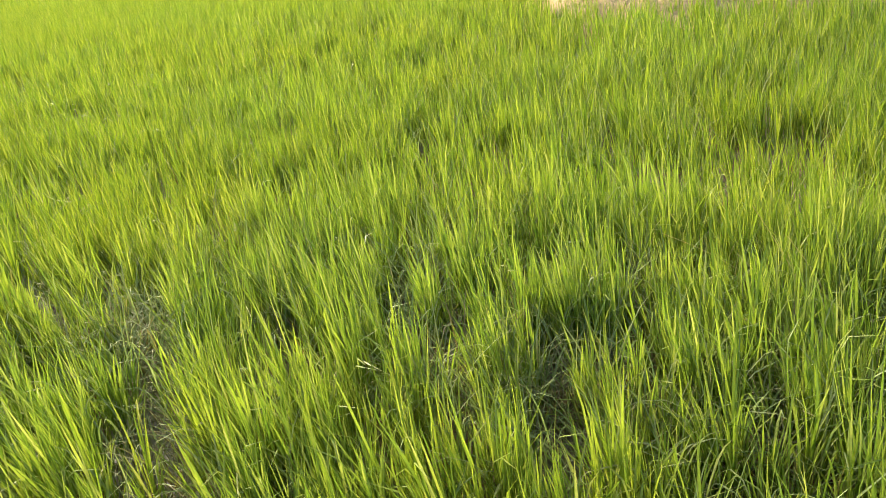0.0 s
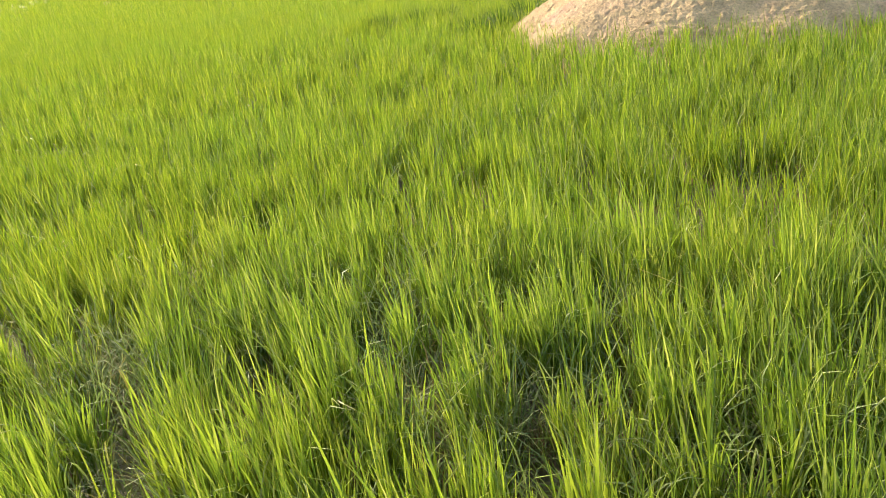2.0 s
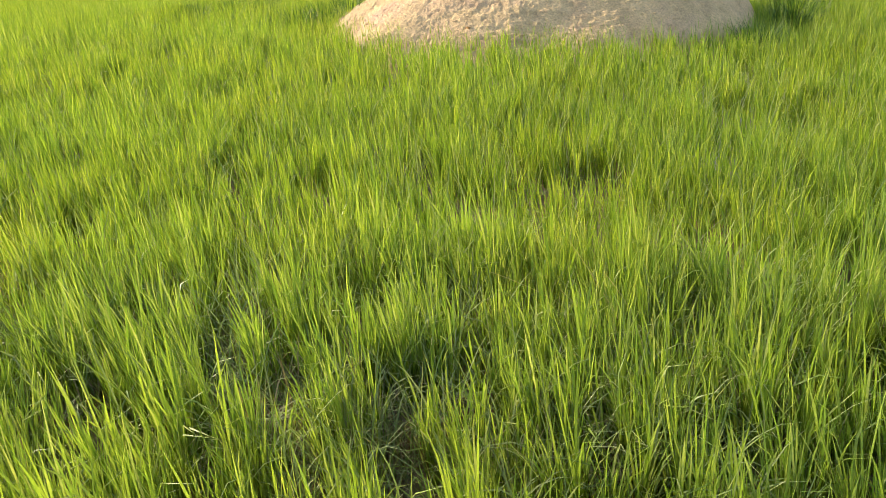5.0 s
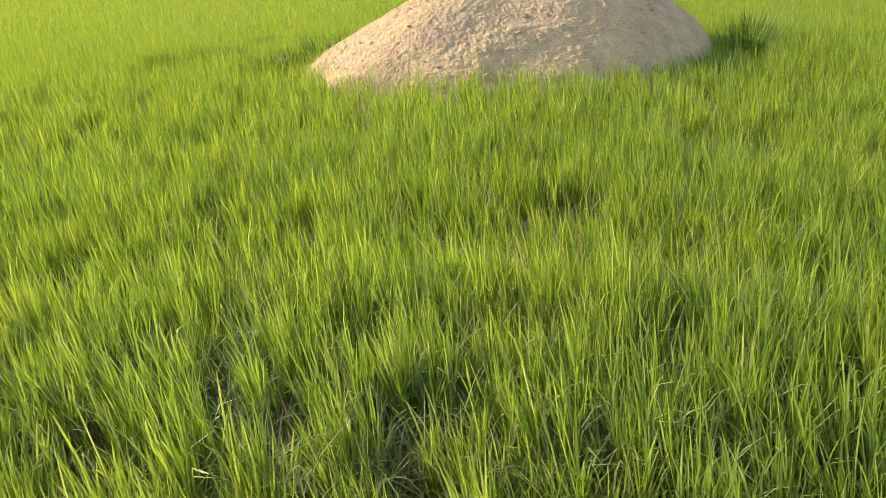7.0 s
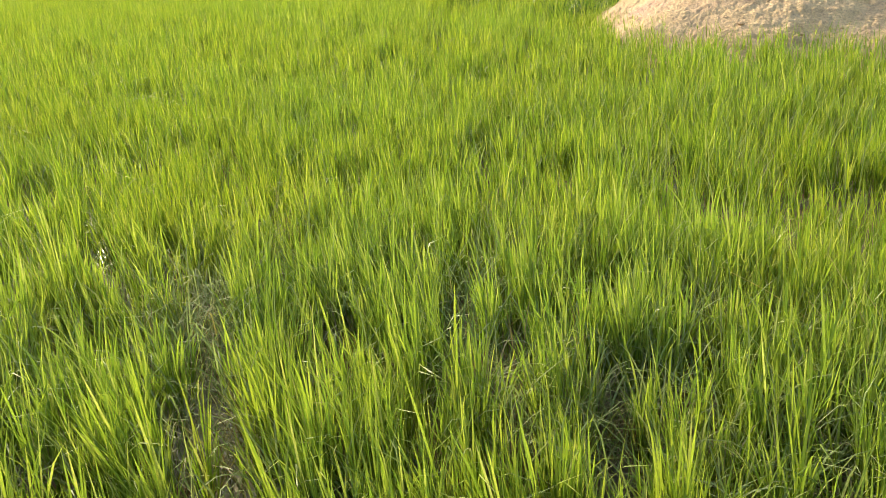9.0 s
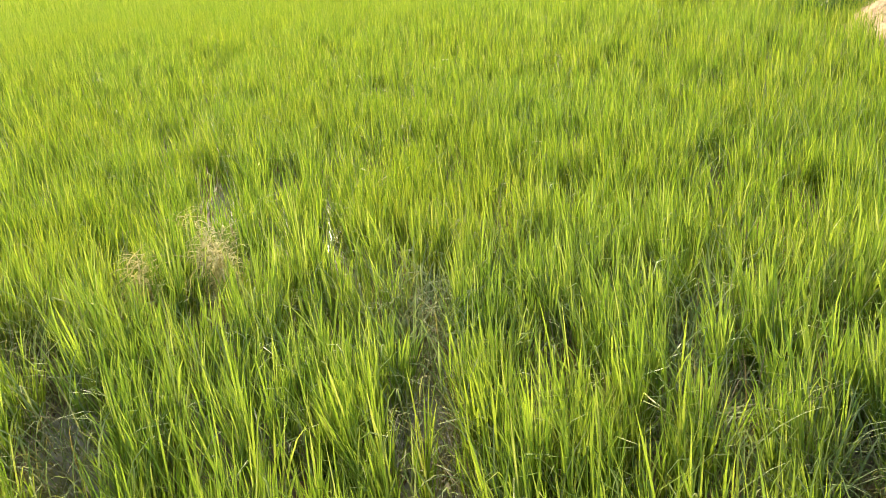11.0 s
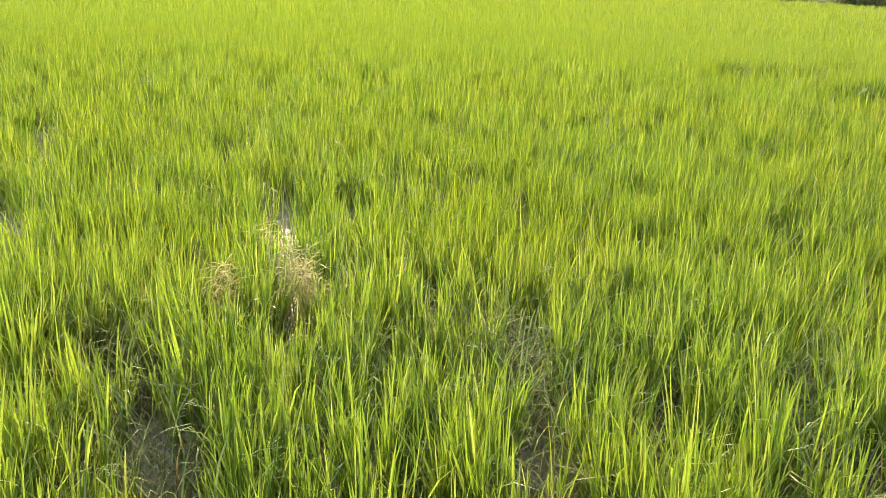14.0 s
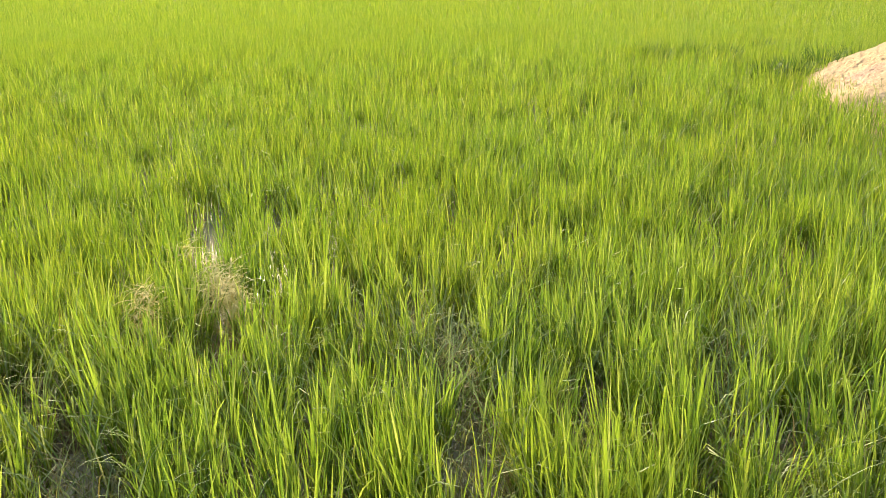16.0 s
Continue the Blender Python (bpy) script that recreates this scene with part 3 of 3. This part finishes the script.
def bent_leaves():
    """Long pale leaves that have bent over between the clumps."""
    spots = [(1.15, 1.72, 0.30, 170), (1.50, 1.95, 0.32, 180), (0.80, 1.62, 0.2, 90), (1.25, 2.30, 0.25, 110), (1.75, 2.35, 0.3, 110), (0.35, 1.95, 0.25, 90),
             (-1.05, 2.25, 0.25, 110), (-1.35, 1.75, 0.25, 80), (-0.25, 2.45, 0.3, 90), (-2.1, 1.6, 0.25, 100), (-0.75, 2.7, 0.4, 120), (0.7, 2.75, 0.35, 100)]
    for (x0, y0), (x1, y1), r in LANES[3:]:
        spots += [(x0 + (x1 - x0) * k / 4, y0 + (y1 - y0) * k / 4, r + 0.1, 26) for k in range(5)]
    sets = []
    for x, y, r, n in spots:
        a, q = rng.uniform(0, 2 * np.pi, n), r * np.sqrt(rng.uniform(0, 1, n))
        base = np.stack([x + q * np.cos(a), y + q * np.sin(a), np.full(n, -0.005)], -1)
        sets.append(blades(rng, base, rng.uniform(0.22, 0.48, n), rng.uniform(0.02, 0.5, n), rng.uniform(0, 2 * np.pi, n),
                           rng.uniform(0.6, 1.9, n), rng.uniform(0.004, 0.0065, n), 7))
    n = 3200
    base = np.stack([rng.uniform(-4.6, 4.2, n), rng.uniform(0.7, 5.6, n), np.full(n, -0.005)], -1)
    base = base[in_view(base[:, 0], base[:, 1]) & (np.hypot(base[:, 0], base[:, 1]) > 0.95)]
    n = len(base)
    sets.append(blades(rng, base, rng.uniform(0.26, 0.5, n), rng.uniform(0.02, 0.35, n), rng.uniform(0, 2 * np.pi, n),
                       rng.uniform(0.4, 1.6, n), rng.uniform(0.0035, 0.0058, n), 6))
    v, f, u = joined(*sets)
    return tagged(new("bent_leaves", mesh_of("bent_leaves", v, f, PALE, u)), "pale green leaves bent over between the clumps", "leaves", kind="stuff")


bent_leaves()


# ---- coarse grass at the ends of the mound, and dark tufts for shaded gaps ----
# Dark green of the grass; it also carries the shade of gaps in the rice.
SEDGE_SHADE = leaf_material("coarse_grass_shade", ((0.0, (0.03, 0.07, 0.012)), (0.6, (0.06, 0.12, 0.02)), (1.0, (0.11, 0.17, 0.03))), (0.2, 0.2, 0.06), 0.3)


def grass_shade_tuft(x, y, size, height):
    n = 260
    turn = rng.uniform(0, 2 * np.pi, n)
    out = size * np.sqrt(rng.uniform(0, 1, n))
    base = np.stack([out * np.cos(turn), out * np.sin(turn), np.full(n, -0.02)], -1)
    v, f, u = blades(rng, base, height * rng.uniform(0.55, 1.1, n), rng.uniform(0, 0.35, n), turn, rng.uniform(0.1, 1.3, n), np.full(n, 0.009), 3)
    ob = new("grass_shade_tuft", mesh_of("grass_shade_tuft", v, f, SEDGE_SHADE, u))
    ob.matrix_basis = pose(x, y, 0)
    return tagged(ob, "dark green coarse grass tuft near the soil mound, some standing in for shaded gaps", "grass", "coarse grass by the mound")


# First row: ends of the mound. Second row: stand-ins for shaded rice gaps.
for x, y, size, height in ((0.5, 10.2, 0.2, 0.54), (0.9, 10.7, 0.25, 0.58), (0.2, 9.95, 0.14, 0.48), (1.35, 11.2, 0.3, 0.62), (6.3, 8.7, 0.3, 0.6), (6.7, 9.3, 0.35, 0.65), (5.9, 8.2, 0.2, 0.5),
                           (-0.78, 11.9, 0.13, 0.47), (-0.35, 11.85, 0.16, 0.45), (-1.3, 11.7, 0.17, 0.45), (-1.5, 11.55, 0.1, 0.46), (0.1, 13.2, 0.2, 0.46), (4.8, 7.1, 0.2, 0.48)):
    grass_shade_tuft(x, y, size, height)


# ---- dry straw, fallen stalks ----
def straw_mat(x, y, size, count):
    turn = rng.uniform(0, 2 * np.pi, count)
    out = size * np.sqrt(rng.uniform(0, 1, count))
    base = np.stack([out * np.cos(turn), out * np.sin(turn) * 0.7, rng.uniform(0.14, 0.40, count) * (1 - out / size * 0.25)], -1)
    v, f, u = blades(rng, base, rng.uniform(0.05, 0.14, count), rng.uniform(0.8, 1.7, count), rng.uniform(0, 2 * np.pi, count),
                     rng.uniform(0.2, 2.4, count), rng.uniform(0.003, 0.0065, count), 5, stem=0.0)
    # the dead stems that carry the tangle
    k = 26
    turn = rng.uniform(0, 2 * np.pi, k)
    foot = np.stack([0.3 * size * np.cos(turn), 0.3 * size * np.sin(turn), np.full(k, -0.02)], -1)
    stems = blades(rng, foot, rng.uniform(0.16, 0.3, k), rng.uniform(0, 0.35, k), turn, rng.uniform(0, 0.8, k), np.full(k, 0.004), 4)
    v, f, u = joined((v, f, u), stems)
    ob = new("straw_mat", mesh_of("straw_mat", v, f, STRAW, u))
    ob.matrix_basis = pose(x, y, 0.0)
    return tagged(ob, "tangled withered tan straw standing among the green rice", "straw", "straw mats")


for x, y, size, count in TUFTS:
    straw_mat(x, y, size, count)


def fallen_stalk(a, b):
    """A long thin seed stalk that lies across the leaves."""
    a, b = Vector(a), Vector(b)
    n, turns = 14, 6
    verts, faces = [], []
    way = (b - a).normalized()
    s1 = way.cross(Vector((0, 0, 1))).normalized()
    s2 = way.cross(s1)
    for i in range(n + 1):
        f = i / n
        p = a.lerp(b, f) + Vector((0, 0, 0.03 * math.sin(math.pi * f)))
        r = 0.0022 * (1 - 0.65 * f) * (1 + 0.25 * (i % 2))
        for k in range(turns):
            c = 2 * math.pi * k / turns
            verts.append(p + s1 * (r * math.cos(c)) + s2 * (r * math.sin(c)))
    for i in range(n):
        for k in range(turns):
            j = (k + 1) % turns
            faces.append((i * turns + k, i * turns + j, (i + 1) * turns + j, (i + 1) * turns + k))
    ob = new("fallen_stalk", mesh_of("fallen_stalk", [tuple(v) for v in verts], faces, STRAW, np.tile((0.5, 0.3), (len(verts), 1))))
    return tagged(ob, "long pale dry stalk leaning across the rice leaves", "stalk", "fallen stalks")


for a, b in (((1.36, 1.95, 0.05), (1.18, 2.35, 0.45)), ((1.30, 2.30, 0.10), (0.91, 2.37, 0.36)), ((1.34, 1.84, 0.10), (1.04, 1.92, 0.31)),
             ((1.30, 2.00, 0.08), (1.10, 2.20, 0.36)), ((1.02, 1.56, 0.04), (0.83, 1.58, 0.22)), ((1.40, 2.07, 0.10), (1.24, 2.20, 0.41))):
    fallen_stalk(a, b)


# ---- the far bank: shrubs and a tree ----
def leaf_cloud(rng, count, size, spot, leaf):
    base = spot(count) * size
    v, f, u = blades(rng, base, leaf * rng.uniform(0.6, 1.3, count), rng.uniform(0.1, 2.2, count), rng.uniform(0, 2 * np.pi, count),
                     rng.uniform(0, 0.9, count), leaf * 0.45 * rng.uniform(0.6, 1.2, count), 2, 3.0, 0.0)
    return v, f, u


def shrub(along, out, width, height):
    def spot(n):
        a, r = rng.uniform(0, 2 * np.pi, n), np.sqrt(rng.uniform(0.1, 1, n))
        z = rng.uniform(0, 1, n) ** 0.8
        w = np.sqrt(np.clip(1 - z ** 2, 0.05, 1)) * r * (1 + 0.25 * np.sin(3 * a + along))
        return np.stack([w * np.cos(a), 0.6 * w * np.sin(a), z * height / width * (0.8 + 0.35 * np.sin(2 * a + out))], -1)
    dark = height < 1.3
    v, f, u = leaf_cloud(rng, 1300, width, spot, 0.2 if dark else 0.22)
    ob = new("shrub", mesh_of("shrub", v, f, HEDGE if dark else BRUSH, u))
    p = edge_along * along + edge_out * (EDGE + out)
    ob.matrix_basis = pose(p[0], p[1], 0.25 if dark else 0.5, 0, 0, -16)
    if dark:
        return tagged(ob, "low dark olive shrub at the foot of the bank", "shrub", "shrubs on the bank")
    return tagged(ob, "tall grey-green shrub on the earth bank, haze put into its leaf colour", "shrub", "shrubs on the bank")


# Low dark shrubs at the foot of the bank, tall haze-coloured ones along its top.
for k in range(9):
    shrub(-16.3 + 1.75 * k, 0.5 + 0.12 * math.sin(2.1 * k), 1.5 + 0.2 * math.sin(1.3 * k), 1.0 + 0.15 * math.sin(3.0 * k))
for k in range(6):
    shrub(-65.0 + 1.7 * k, 0.7, 1.4, 0.62 + 0.1 * math.sin(2.3 * k))
for along, out, width, height in ((-48.0, 0.7, 1.8, 0.5), (-43.5, 0.6, 1.6, 0.5), (-27.0, 1.6, 1.4, 0.6), (-23.0, 1.3, 1.6, 0.65), (-20.5, 1.0, 1.5, 0.6)):
    shrub(along, out, width, height)
for k in range(13):
    shrub(-68.0 + 5.6 * k + rng.uniform(-1.8, 1.8), rng.uniform(3.0, 9.5), rng.uniform(1.6, 2.8), rng.uniform(1.35, 2.4))


def bank_grass():
    """Dry olive grass that covers the bank."""
    n = 22000
    a, o = rng.uniform(-95, 30, n), rng.uniform(-0.1, 16, n)
    thin = np.array([noise.noise(Vector((p * 0.25, q * 0.4, 5.0))) for p, q in zip(a, o)])
    keep = thin > rng.uniform(-0.6, 0.3, n)
    a, o = a[keep], o[keep]
    n = len(a)
    p = edge_along[None] * a[:, None] + edge_out[None] * (EDGE + o)[:, None]
    z = np.interp(o, [0, 0.8, 3, 6, 11, 18], [0.18, 0.40, 0.55, 0.75, 1.3, 2.2])
    v, f, u = blades(rng, np.column_stack([p, z]), rng.uniform(0.18, 0.5, n), rng.uniform(0, 0.6, n), rng.uniform(0, 6.28, n), rng.uniform(0.2, 1.6, n),
                     rng.uniform(0.025, 0.06, n), 2, stem=0.0)
    tagged(new("bank_grass", mesh_of("bank_grass", v, f, BRUSH, u)), "sparse dry olive grass on the earth bank", "grass", kind="stuff")


bank_grass()


def tree(along, out):
    root = new("tree")
    p = edge_along * along + edge_out * (EDGE + out)
    root.matrix_basis = pose(p[0], p[1], 0.5)
    def limb(name, parent, a, b, r0, r1, n=7, label=""):
        bm = bmesh.new()
        a, b = Vector(a), Vector(b)
        turn = (b - a).to_track_quat("Z", "Y").to_matrix()
        last = None
        for i in range(n + 1):
            f = i / n
            c = a.lerp(b, f) + Vector((noise.noise(Vector((f * 3, a.x, b.x))), noise.noise(Vector((f * 3, b.y, 7))), 0)) * 0.12 * math.sin(math.pi * f)
            ring = [bm.verts.new(c + turn @ Vector((math.cos(k * math.pi / 4), math.sin(k * math.pi / 4), 0)) * (r0 + (r1 - r0) * f)) for k in range(8)]
            if last:
                for k in range(8):
                    bm.faces.new((last[k], last[(k + 1) % 8], ring[(k + 1) % 8], ring[k]))
            last = ring
        me = bpy.data.meshes.new(name)
        bm.to_mesh(me)
        bm.free()
        me.materials.append(BARK)
        return part(name, me, parent, label)
    trunk = limb("trunk", root, (0, 0, -0.2), (0.1, 0, 3.4), 0.30, 0.2, 10, "stout dark trunk")
    for b, r in (((1.2, 0.5, 5.0), 0.07), ((-1.0, -0.4, 5.2), 0.07), ((0.2, -0.9, 5.4), 0.06), ((0.1, 0.6, 5.8), 0.06)):
        limb("limb", trunk, (0.1, 0, 3.3), b, r, 0.02)
    def spot(n):
        q = rng.normal(0, 1, (n, 3))
        q = q / np.linalg.norm(q, axis=1)[:, None] * (rng.uniform(0.2, 1, n) ** 0.4)[:, None]
        q *= (1 + 0.3 * np.sin(q[:, :1] * 7) * np.cos(q[:, 1:2] * 6))
        return q * (1.9, 1.7, 1.2) + (0, 0, 5.4)
    v, f, u = leaf_cloud(rng, 2600, 1.0, spot, 0.2)
    part("crown", mesh_of("crown", v, f, HEDGE, u), root)
    return tagged(root, "dark-trunked tree standing on the far bank", "tree")


tree(-51.0, 1.3)
